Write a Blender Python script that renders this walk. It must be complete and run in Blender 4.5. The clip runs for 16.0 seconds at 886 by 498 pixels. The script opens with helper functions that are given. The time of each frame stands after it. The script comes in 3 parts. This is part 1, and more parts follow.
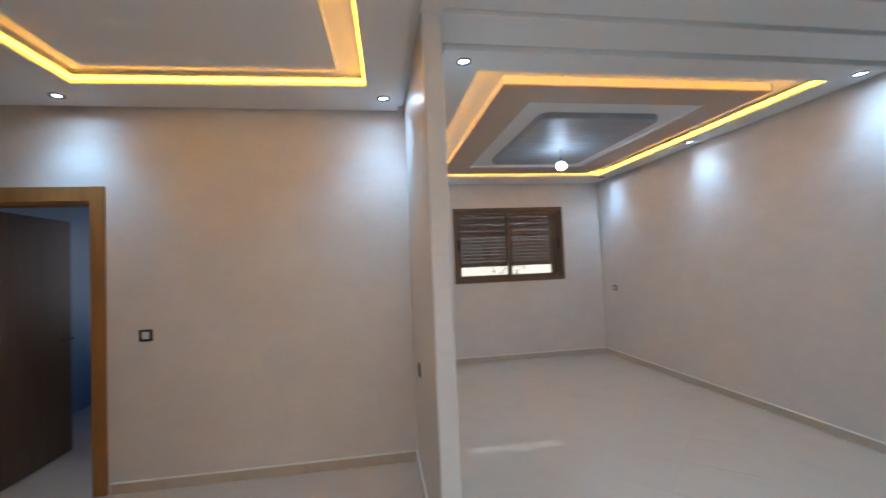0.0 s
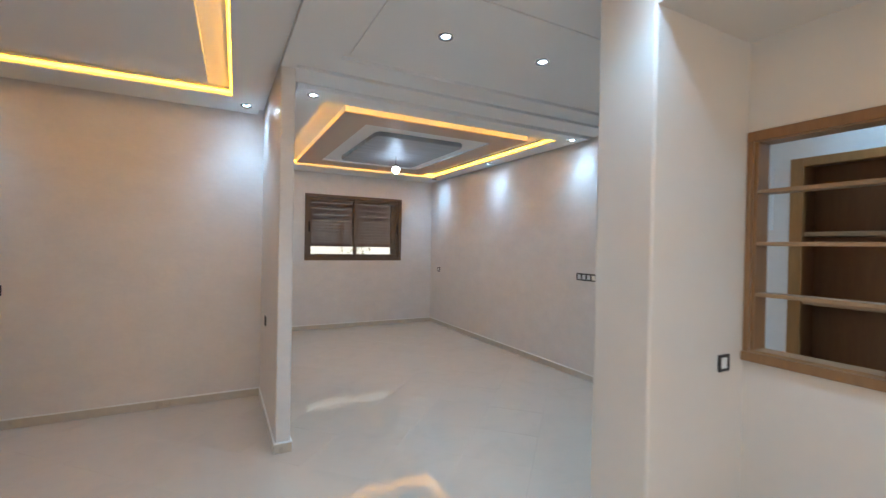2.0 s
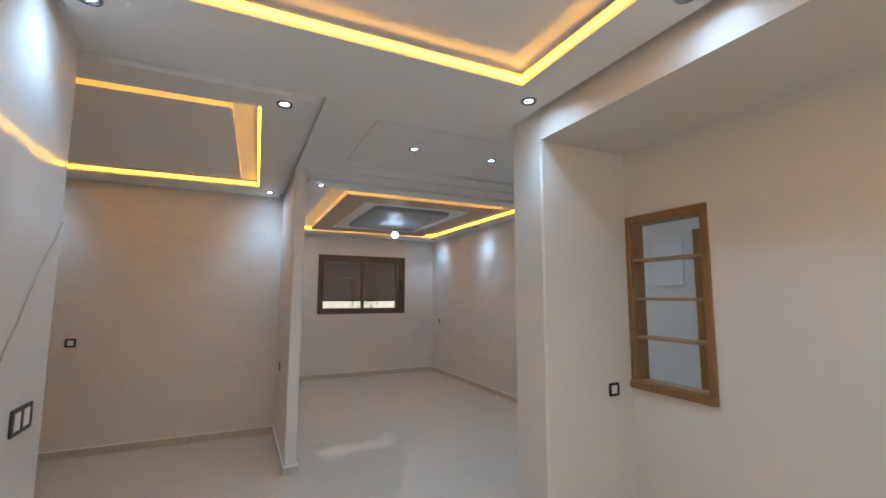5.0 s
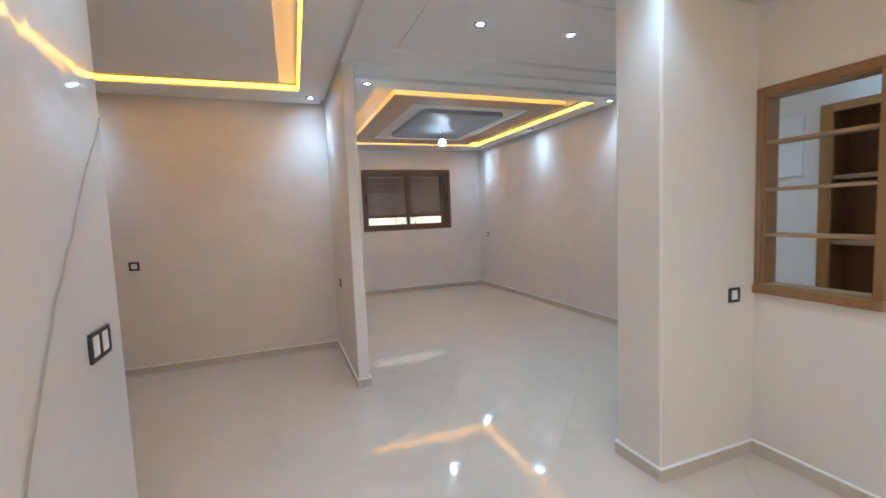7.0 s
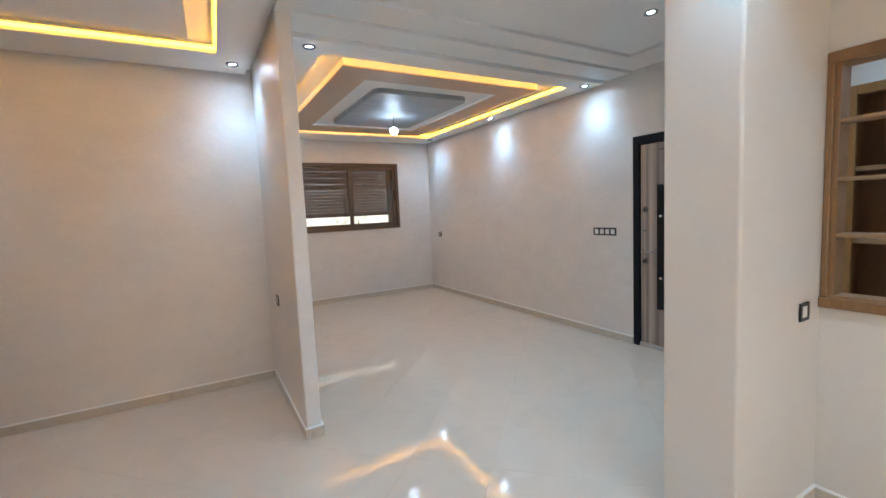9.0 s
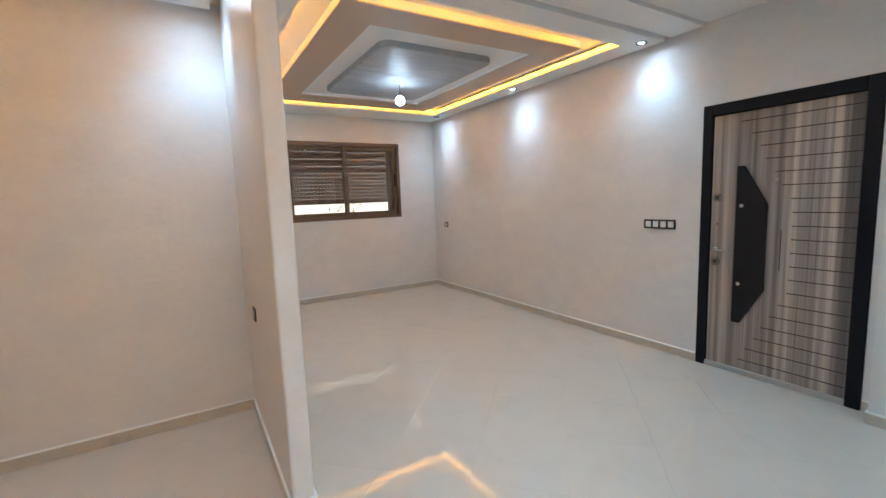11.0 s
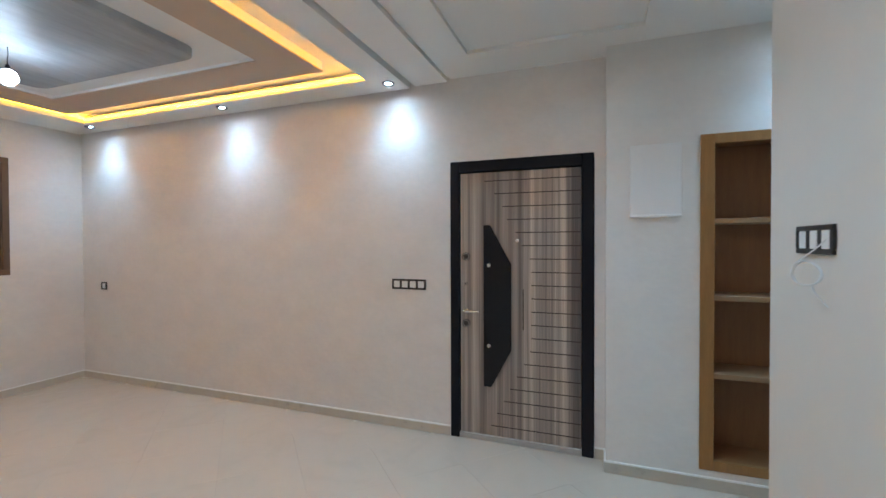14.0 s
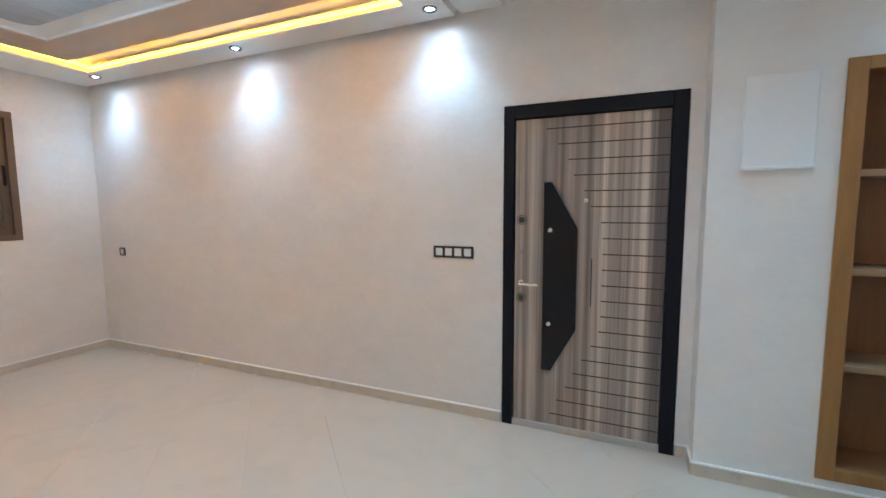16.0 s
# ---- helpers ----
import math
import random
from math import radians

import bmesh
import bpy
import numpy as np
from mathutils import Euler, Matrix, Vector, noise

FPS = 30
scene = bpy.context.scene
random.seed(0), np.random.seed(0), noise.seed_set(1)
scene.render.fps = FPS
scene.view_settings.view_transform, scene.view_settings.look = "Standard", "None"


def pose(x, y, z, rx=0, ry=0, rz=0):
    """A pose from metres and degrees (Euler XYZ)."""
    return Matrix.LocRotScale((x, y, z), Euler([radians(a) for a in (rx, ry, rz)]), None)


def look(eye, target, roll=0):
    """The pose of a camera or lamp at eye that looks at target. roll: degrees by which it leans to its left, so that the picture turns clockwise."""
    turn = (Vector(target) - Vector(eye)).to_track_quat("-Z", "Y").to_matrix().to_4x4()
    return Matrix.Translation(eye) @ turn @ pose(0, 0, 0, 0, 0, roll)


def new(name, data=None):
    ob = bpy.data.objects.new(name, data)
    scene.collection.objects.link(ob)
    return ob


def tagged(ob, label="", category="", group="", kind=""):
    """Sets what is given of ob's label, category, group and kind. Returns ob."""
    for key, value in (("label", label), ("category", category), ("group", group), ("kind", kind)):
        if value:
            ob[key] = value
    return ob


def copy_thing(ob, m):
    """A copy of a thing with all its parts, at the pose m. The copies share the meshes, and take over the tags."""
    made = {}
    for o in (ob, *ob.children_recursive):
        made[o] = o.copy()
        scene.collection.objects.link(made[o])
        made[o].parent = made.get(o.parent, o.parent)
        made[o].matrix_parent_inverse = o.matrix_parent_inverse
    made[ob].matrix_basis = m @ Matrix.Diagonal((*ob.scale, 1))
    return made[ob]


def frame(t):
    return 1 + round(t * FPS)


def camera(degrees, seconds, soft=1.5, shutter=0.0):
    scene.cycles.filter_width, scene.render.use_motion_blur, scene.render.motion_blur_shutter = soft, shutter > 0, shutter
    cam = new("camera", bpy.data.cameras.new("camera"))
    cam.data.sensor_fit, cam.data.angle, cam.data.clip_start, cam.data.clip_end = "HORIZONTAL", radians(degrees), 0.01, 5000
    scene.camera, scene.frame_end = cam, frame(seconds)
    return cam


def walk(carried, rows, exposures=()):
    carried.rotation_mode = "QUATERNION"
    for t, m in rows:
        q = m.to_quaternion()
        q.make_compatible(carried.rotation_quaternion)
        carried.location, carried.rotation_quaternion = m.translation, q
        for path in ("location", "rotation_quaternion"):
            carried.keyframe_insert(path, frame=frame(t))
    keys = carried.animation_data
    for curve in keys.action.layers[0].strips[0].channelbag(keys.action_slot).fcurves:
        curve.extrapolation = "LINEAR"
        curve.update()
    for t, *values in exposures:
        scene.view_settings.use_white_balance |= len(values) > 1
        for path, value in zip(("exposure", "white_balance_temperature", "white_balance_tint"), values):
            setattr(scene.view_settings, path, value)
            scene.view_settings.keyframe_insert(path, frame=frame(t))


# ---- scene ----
cam = camera(92.3, 16.0, shutter=0.4)
PATH = [
    (0, (0.048, 0.089, 1.505), (0.359, 2.063, 1.58), -2.4),
    (0.5, (0.064, -0.186, 1.544), (0.72, 1.704, 1.587), -2.8),
    (1, (-0.066, -0.483, 1.55), (0.714, 1.358, 1.581), -0.6),
    (1.5, (-0.071, -0.758, 1.55), (0.832, 1.025, 1.627), 1.0),
    (2, (-0.055, -1.072, 1.508), (0.874, 0.7, 1.49), 1.1),
    (2.5, (-0.148, -1.364, 1.528), (0.918, 0.328, 1.536), 2.1),
    (3, (-0.204, -1.61, 1.515), (0.933, 0.033, 1.429), 3.4),
    (3.5, (-0.109, -1.915, 1.519), (0.934, -0.209, 1.524), 3.3),
    (3.7, (-0.072, -1.983, 1.539), (0.944, -0.261, 1.586), 2.8),
    (5.8, (-0.188, -1.975, 1.565), (0.548, -0.13, 1.799), -2.3),
    (6, (-0.233, -1.904, 1.514), (0.509, -0.048, 1.569), -3.2),
    (6.5, (-0.296, -1.741, 1.485), (0.443, 0.112, 1.337), -3.3),
    (7, (-0.241, -1.512, 1.482), (0.467, 0.351, 1.318), -2.3),
    (7.5, (-0.229, -1.28, 1.478), (0.431, 0.6, 1.307), -1.0),
    (8, (-0.299, -1.055, 1.513), (0.58, 0.732, 1.336), 0.5),
    (8.5, (-0.278, -0.914, 1.49), (0.678, 0.831, 1.287), 0.6),
    (8.7, (-0.243, -0.84, 1.491), (0.706, 0.912, 1.321), -1.8),
    (10.8, (-0.013, 0.086, 1.474), (1.058, 1.754, 1.207), -2.3),
    (11, (0.009, 0.172, 1.476), (1.024, 1.879, 1.239), -2.1),
    (11.5, (0.031, 0.371, 1.48), (1.197, 1.977, 1.232), -1.5),
    (12, (0.057, 0.508, 1.523), (1.542, 1.838, 1.364), 0.7),
    (12.5, (0.176, 0.618, 1.52), (1.692, 1.921, 1.461), -1.8),
    (13, (0.34, 0.732, 1.508), (1.908, 1.974, 1.515), -3.7),
    (13.5, (0.44, 0.913, 1.515), (2.233, 1.798, 1.536), -0.6),
    (14, (0.524, 1.027, 1.504), (2.402, 1.713, 1.476), -0.2),
    (14.5, (0.682, 1.104, 1.511), (2.473, 1.992, 1.438), -4.5),
    (15, (0.805, 1.109, 1.494), (2.582, 2.012, 1.325), -5.4),
    (15.5, (0.867, 1.191, 1.473), (2.699, 1.965, 1.27), -0.0),
    (16, (0.896, 1.375, 1.481), (2.729, 2.151, 1.288), -0.3),
]
EXPOSURES = [(0.0, 2.13, 5770, 10), (0.5, 2.28, 5860, 10), (3.5, 2.29, 5890, 10), (5.8, 1.69, 6040, 10), (6.0, 1.69, 6040, 10), (6.5, 2.19, 5980, 10), (8.5, 2.47, 5970, 10), (11.0, 2.56, 6115, 10), (12.5, 2.54, 6185, 10), (14.0, 2.53, 6125, 10), (16.0, 2.79, 6135, 10)]
walk(cam, [(t, look(eye, target, roll)) for t, eye, target, roll in PATH], EXPOSURES)


# ---- world and sun ----
world = bpy.data.worlds.new("sky")
scene.world = world
world.use_nodes = True
wn = world.node_tree.nodes
sky = wn.new("ShaderNodeTexSky")
sky.sky_type = "NISHITA"
sky.sun_disc = False
sky.sun_elevation = radians(39)
sky.sun_rotation = radians(200)
wn["Background"].inputs["Strength"].default_value = 0.05
world.node_tree.links.new(sky.outputs[0], wn["Background"].inputs["Color"])

sun = new("sun", bpy.data.lights.new("sun", "SUN"))
sun.data.energy = 1.0
sun.data.angle = radians(0.5)
sun.data.color = (1.0, 0.95, 0.87)
sun.matrix_world = look((0, 0, 30), (12, 34, 0))

# sky light through the window of the room beyond the wooden door
day = new("window_daylight", bpy.data.lights.new("window_daylight", "AREA"))
day.data.shape = "RECTANGLE"
day.data.size, day.data.size_y = 1.75, 1.25
day.data.energy = 0.55
day.data.color = (0.10, 0.36, 1.0)
day.matrix_world = look((-2.2, 6.6, 1.65), (-2.2, 5.0, 1.4))

# fill light added behind the walker, in an opening of the unseen back wall
behind = new("back_fill_light", bpy.data.lights.new("back_fill_light", "AREA"))
behind.data.shape = "RECTANGLE"
behind.data.size, behind.data.size_y = 2.3, 2.2
behind.data.energy = 6.0
behind.data.color = (1.0, 0.94, 0.86)
behind.matrix_world = look((0.35, -4.68, 1.15), (0.35, 0.0, 1.25))

COOL = (0.42, 0.73, 1.0)
SPOT_W = 5.0
LED_STRENGTH = 3.3
LED_COLOR = (1.0, 0.42, 0.012)
BULB_STRENGTH = 14.0
LENS_STRENGTH = 60.0


# ---- materials ----
def mat(name, color, rough=0.5, metal=0.0, vary=0.05, scale=6.0, fine=120.0, bump=0.02, spec=0.5, stretch=(1, 1, 1), rvary=0.08, object_random=0.0, coat=0.0):
    m = bpy.data.materials.new(name)
    m.use_nodes = True
    nt = m.node_tree
    nd, ln = nt.nodes, nt.links
    b = nd["Principled BSDF"]
    tc = nd.new("ShaderNodeTexCoord")
    mp = nd.new("ShaderNodeMapping")
    mp.inputs["Scale"].default_value = stretch
    ln.new(tc.outputs["Object"], mp.inputs["Vector"])
    n1 = nd.new("ShaderNodeTexNoise")
    n1.inputs["Scale"].default_value = scale
    n1.inputs["Detail"].default_value = 5
    n2 = nd.new("ShaderNodeTexNoise")
    n2.inputs["Scale"].default_value = fine
    n2.inputs["Detail"].default_value = 3
    ln.new(mp.outputs[0], n1.inputs["Vector"])
    ln.new(mp.outputs[0], n2.inputs["Vector"])
    mixn = nd.new("ShaderNodeMix")
    mixn.inputs["Factor"].default_value = 0.35
    ln.new(n1.outputs["Fac"], mixn.inputs["A"])
    ln.new(n2.outputs["Fac"], mixn.inputs["B"])
    ramp = nd.new("ShaderNodeValToRGB")
    ramp.color_ramp.elements[0].position = 0.25
    ramp.color_ramp.elements[1].position = 0.75
    ramp.color_ramp.elements[0].color = [c * (1 - vary) for c in color] + [1]
    ramp.color_ramp.elements[1].color = [min(1, c * (1 + vary)) for c in color] + [1]
    ln.new(mixn.outputs["Result"], ramp.inputs["Fac"])
    out = ramp.outputs["Color"]
    if object_random:
        oi = nd.new("ShaderNodeObjectInfo")
        mr = nd.new("ShaderNodeMapRange")
        mr.inputs["To Min"].default_value = 1 - object_random
        mr.inputs["To Max"].default_value = 1 + object_random
        ln.new(oi.outputs["Random"], mr.inputs["Value"])
        mul = nd.new("ShaderNodeVectorMath")
        mul.operation = "SCALE"
        ln.new(out, mul.inputs[0])
        ln.new(mr.outputs[0], mul.inputs["Scale"])
        out = mul.outputs["Vector"]
    ln.new(out, b.inputs["Base Color"])
    rr = nd.new("ShaderNodeMapRange")
    rr.inputs["To Min"].default_value = max(0.02, rough - rvary)
    rr.inputs["To Max"].default_value = min(1, rough + rvary)
    ln.new(n1.outputs["Fac"], rr.inputs["Value"])
    ln.new(rr.outputs[0], b.inputs["Roughness"])
    b.inputs["Metallic"].default_value = metal
    b.inputs["Specular IOR Level"].default_value = spec
    b.inputs["Coat Weight"].default_value = coat
    b.inputs["Coat Roughness"].default_value = 0.12
    if bump:
        bp = nd.new("ShaderNodeBump")
        bp.inputs["Strength"].default_value = bump
        bp.inputs["Distance"].default_value = 0.01
        ln.new(mixn.outputs["Result"], bp.inputs["Height"])
        ln.new(bp.outputs[0], b.inputs["Normal"])
    return m


def glow(name, color, strength):
    m = bpy.data.materials.new(name)
    m.use_nodes = True
    b = m.node_tree.nodes["Principled BSDF"]
    b.inputs["Base Color"].default_value = (0.8, 0.8, 0.8, 1)
    b.inputs["Emission Color"].default_value = (*color, 1)
    b.inputs["Emission Strength"].default_value = strength
    return m


def glass_mat(name):
    m = bpy.data.materials.new(name)
    m.use_nodes = True
    b = m.node_tree.nodes["Principled BSDF"]
    b.inputs["Base Color"].default_value = (0.95, 0.97, 0.96, 1)
    b.inputs["Roughness"].default_value = 0.0
    b.inputs["Transmission Weight"].default_value = 1.0
    b.inputs["IOR"].default_value = 1.45
    return m


def stripes_mat(name):
    """Grey-brown laminate with upright streaks of uneven width, light and dark."""
    m = bpy.data.materials.new(name)
    m.use_nodes = True
    nd, ln = m.node_tree.nodes, m.node_tree.links
    b = nd["Principled BSDF"]
    tc = nd.new("ShaderNodeTexCoord")
    mp = nd.new("ShaderNodeMapping")
    mp.inputs["Scale"].default_value = (9.0, 0.0, 0.10)
    ln.new(tc.outputs["Object"], mp.inputs["Vector"])
    n1 = nd.new("ShaderNodeTexNoise")
    n1.inputs["Scale"].default_value = 1.0
    n1.inputs["Detail"].default_value = 3
    n1.inputs["Roughness"].default_value = 0.62
    ln.new(mp.outputs[0], n1.inputs["Vector"])
    r = nd.new("ShaderNodeValToRGB")
    e = r.color_ramp.elements
    e[0].position, e[0].color = 0.35, (0.125, 0.10, 0.09, 1)
    e[1].position, e[1].color = 0.65, (0.60, 0.49, 0.40, 1)
    mid = e.new(0.5)
    mid.color = (0.33, 0.265, 0.225, 1)
    ln.new(n1.outputs["Fac"], r.inputs["Fac"])
    mp2 = nd.new("ShaderNodeMapping")
    mp2.inputs["Scale"].default_value = (150.0, 1.0, 1.5)
    ln.new(tc.outputs["Object"], mp2.inputs["Vector"])
    n2 = nd.new("ShaderNodeTexNoise")
    n2.inputs["Scale"].default_value = 1.0
    n2.inputs["Detail"].default_value = 2
    ln.new(mp2.outputs[0], n2.inputs["Vector"])
    mx = nd.new("ShaderNodeMix")
    mx.data_type = "RGBA"
    mx.blend_type = "OVERLAY"
    mx.inputs["Factor"].default_value = 0.55
    ln.new(r.outputs["Color"], mx.inputs["A"])
    ln.new(n2.outputs["Fac"], mx.inputs["B"])
    ln.new(mx.outputs["Result"], b.inputs["Base Color"])
    b.inputs["Roughness"].default_value = 0.38
    return m


def floor_mat(name):
    """Polished porcelain with faint veins, a different patch of pattern on each tile."""
    m = bpy.data.materials.new(name)
    m.use_nodes = True
    nd, ln = m.node_tree.nodes, m.node_tree.links
    b = nd["Principled BSDF"]
    tc = nd.new("ShaderNodeTexCoord")
    oi = nd.new("ShaderNodeObjectInfo")
    off = nd.new("ShaderNodeVectorMath")
    off.operation = "SCALE"
    off.inputs[0].default_value = (37.0, 19.0, 53.0)
    ln.new(oi.outputs["Random"], off.inputs["Scale"])
    add = nd.new("ShaderNodeVectorMath")
    ln.new(tc.outputs["Object"], add.inputs[0])
    ln.new(off.outputs["Vector"], add.inputs[1])
    n1 = nd.new("ShaderNodeTexNoise")
    n1.inputs["Scale"].default_value = 2.6
    n1.inputs["Detail"].default_value = 6
    n1.inputs["Distortion"].default_value = 1.2
    ln.new(add.outputs["Vector"], n1.inputs["Vector"])
    r = nd.new("ShaderNodeValToRGB")
    e = r.color_ramp.elements
    e[0].position, e[0].color = 0.30, (0.592, 0.511, 0.418, 1)
    e[1].position, e[1].color = 0.70, (0.632, 0.544, 0.449, 1)
    vein = e.new(0.48)
    vein.color = (0.622, 0.533, 0.44, 1)
    ln.new(n1.outputs["Fac"], r.inputs["Fac"])
    ln.new(r.outputs["Color"], b.inputs["Base Color"])
    rr = nd.new("ShaderNodeMapRange")
    rr.inputs["To Min"].default_value = 0.035
    rr.inputs["To Max"].default_value = 0.09
    ln.new(n1.outputs["Fac"], rr.inputs["Value"])
    ln.new(rr.outputs[0], b.inputs["Roughness"])
    n2 = nd.new("ShaderNodeTexNoise")
    n2.inputs["Scale"].default_value = 9.0
    n2.inputs["Detail"].default_value = 3
    ln.new(add.outputs["Vector"], n2.inputs["Vector"])
    bp = nd.new("ShaderNodeBump")
    bp.inputs["Strength"].default_value = 0.11
    bp.inputs["Distance"].default_value = 0.01
    ln.new(n2.outputs["Fac"], bp.inputs["Height"])
    ln.new(bp.outputs[0], b.inputs["Normal"])
    return m


M_WALL = mat("pearl_wall_paint", (0.75, 0.705, 0.665), 0.36, vary=0.065, scale=4.2, fine=22, bump=0.42, stretch=(1.0, 1.0, 1.5), rvary=0.08)
# wall paint made paler and cooler, standing in for passage lamp light
M_PIER = mat("lamplit_wall_paint", (0.79, 0.755, 0.72), 0.40, vary=0.05, scale=4.0, fine=22, bump=0.36, stretch=(1.0, 1.0, 1.5), rvary=0.07)
M_GLOSS = mat("gloss_pearl_paint", (0.73, 0.695, 0.66), 0.055, vary=0.02, scale=8, fine=15, bump=0.20, rvary=0.015)
M_CREAM = mat("cream_wall_paint", (0.715, 0.668, 0.605), 0.40, vary=0.02, scale=3.0, fine=18, bump=0.14, rvary=0.025)
# blue-grey base colour holds the bluish daylight of the far room
M_BLUE = mat("daylit_blue_wall_paint", (0.22, 0.32, 0.43), 0.5, vary=0.04, scale=3.0, fine=40, bump=0.05)
M_CEIL = mat("white_plaster", (0.84, 0.825, 0.805), 0.6, vary=0.02, scale=2.5, fine=60, bump=0.03)
M_BROWN = mat("beige_brown_plaster", (0.57, 0.42, 0.31), 0.55, vary=0.03, scale=3, fine=60, bump=0.03)
M_SILVER = mat("brushed_silver_paint", (0.34, 0.35, 0.365), 0.50, metal=0.0, spec=0.42, vary=0.22, scale=2.2, fine=5, bump=1.0, stretch=(1.1, 5.0, 1), rvary=0.05)
M_SKIRT = mat("beige_skirting_tile", (0.575, 0.505, 0.42), 0.3, vary=0.08, scale=12, fine=90, bump=0.02)
M_BEAD = mat("white_grout_bead", (0.90, 0.89, 0.87), 0.5, vary=0.03, scale=20)
M_WOOD = mat("honey_wood", (0.335, 0.16, 0.05), 0.42, vary=0.22, scale=3.0, fine=22, bump=0.08, stretch=(9, 9, 0.9))
# honey wood darkened to offset the stronger lamp light at the niche
M_DIMWOOD = mat("darkened_honey_wood", (0.255, 0.132, 0.052), 0.45, vary=0.24, scale=3.0, fine=22, bump=0.08, stretch=(9, 9, 0.9))
M_WOODX = mat("honey_wood_shelf", (0.34, 0.205, 0.105), 0.42, vary=0.2, scale=3.0, fine=22, bump=0.08, stretch=(0.9, 9, 9))
M_DARKWOOD = mat("brown_wood_back", (0.28, 0.128, 0.05), 0.5, vary=0.2, scale=3.0, fine=24, bump=0.06, stretch=(9, 9, 0.8))
M_DOORWOOD = mat("dark_veneer_door", (0.15, 0.092, 0.052), 0.38, vary=0.25, scale=2.4, fine=20, bump=0.05, stretch=(8, 8, 0.7))
M_BLACK = mat("black_lacquered_steel", (0.006, 0.006, 0.010), 0.46, vary=0.2, scale=8, bump=0.01, spec=0.2, rvary=0.04)
M_PLATE = mat("black_gloss_panel", (0.010, 0.009, 0.011), 0.24, vary=0.1, scale=8, bump=0, spec=0.3, rvary=0.01)
M_GROOVE = mat("dark_groove", (0.05, 0.03, 0.024), 0.6, vary=0.1)
M_STRIPE = stripes_mat("striped_laminate")
M_CHROME = mat("satin_chrome", (0.75, 0.74, 0.72), 0.2, metal=1.0, vary=0.04, bump=0)
M_THRESH = mat("worn_grey_metal", (0.48, 0.45, 0.42), 0.5, metal=0.3, vary=0.12, scale=14, bump=0.02)
M_STEEL = mat("dull_steel", (0.10, 0.095, 0.09), 0.4, metal=1.0, vary=0.06, bump=0)
M_BRONZE = mat("bronze_aluminium", (0.15, 0.098, 0.066), 0.42, metal=0.2, vary=0.06, scale=10, bump=0.01)
M_SLAT = mat("brown_shutter_slat", (0.115, 0.048, 0.026), 0.5, vary=0.12, scale=12, bump=0.02, object_random=0.12)
M_RIM = mat("dark_chrome", (0.26, 0.26, 0.27), 0.3, metal=1.0, vary=0.05, bump=0)
M_WHITE = mat("white_plastic", (0.80, 0.80, 0.79), 0.35, vary=0.02, scale=10, bump=0)
M_PANEL = mat("white_panel_cover", (0.82, 0.81, 0.80), 0.45, vary=0.02, scale=6, bump=0.01)
M_SWITCH = mat("black_switch_frame", (0.018, 0.016, 0.016), 0.3, vary=0.1, bump=0)
M_CABLE = mat("old_beige_cable", (0.36, 0.30, 0.235), 0.6, vary=0.15, scale=30)
M_TILE = floor_mat("polished_cream_tile")
M_GROUT = mat("pale_grout", (0.62, 0.54, 0.45), 0.4, vary=0.1, scale=30)
M_LED = glow("amber_led", LED_COLOR, LED_STRENGTH)
M_LENS = glow("downlight_lens", (0.58, 0.81, 1.0), LENS_STRENGTH)
M_BULB = glow("lit_bulb", (0.66, 0.85, 1.0), BULB_STRENGTH)
M_GLASS = glass_mat("window_glass")
M_OUTWALL = mat("backdrop_cream", (0.78, 0.69, 0.54), 0.85, vary=0.06, scale=3)
M_GROUND = mat("pale_paving", (0.42, 0.39, 0.35), 0.85, vary=0.1, scale=2)
M_LEAF = mat("sunlit_leaf", (0.34, 0.27, 0.07), 0.5, vary=0.3, scale=20)
M_BARK = mat("bark", (0.12, 0.08, 0.05), 0.8, vary=0.2, scale=20)


# ---- building helpers ----
def box(bm, x0, x1, y0, y1, z0, z1, bev=0.0, seg=1):
    vs = [bm.verts.new((x, y, z)) for x in (x0, x1) for y in (y0, y1) for z in (z0, z1)]
    fs = []
    for q in ((0, 1, 3, 2), (4, 6, 7, 5), (0, 4, 5, 1), (2, 3, 7, 6), (0, 2, 6, 4), (1, 5, 7, 3)):
        fs.append(bm.faces.new([vs[i] for i in q]))
    if bev:
        es = list({e for f in fs for e in f.edges})
        bmesh.ops.bevel(bm, geom=es, offset=bev, segments=seg, affect="EDGES", profile=0.5)
    return bm


def prism(bm, outline, y0, y1):
    """An upright plate: an outline in x and z, between the depths y0 and y1."""
    a = [bm.verts.new((x, y0, z)) for x, z in outline]
    b = [bm.verts.new((x, y1, z)) for x, z in outline]
    n = len(outline)
    bm.faces.new(a)
    bm.faces.new(b[::-1])
    for i in range(n):
        bm.faces.new((a[i], b[i], b[(i + 1) % n], a[(i + 1) % n]))
    return bm


def lathe(bm, profile, steps=24, axis="z"):
    """A turned body from (radius, height) pairs about z, or about y."""
    rings = []
    for r, h in profile:
        ring = []
        for i in range(steps):
            a = 2 * math.pi * i / steps
            p = (r * math.cos(a), r * math.sin(a), h)
            ring.append(bm.verts.new(p if axis == "z" else (p[0], p[2], p[1])))
        rings.append(ring)
    for a, b in zip(rings, rings[1:]):
        for i in range(steps):
            bm.faces.new((a[i], a[(i + 1) % steps], b[(i + 1) % steps], b[i]))
    bm.faces.new(rings[0][::-1])
    bm.faces.new(rings[-1])
    return bm


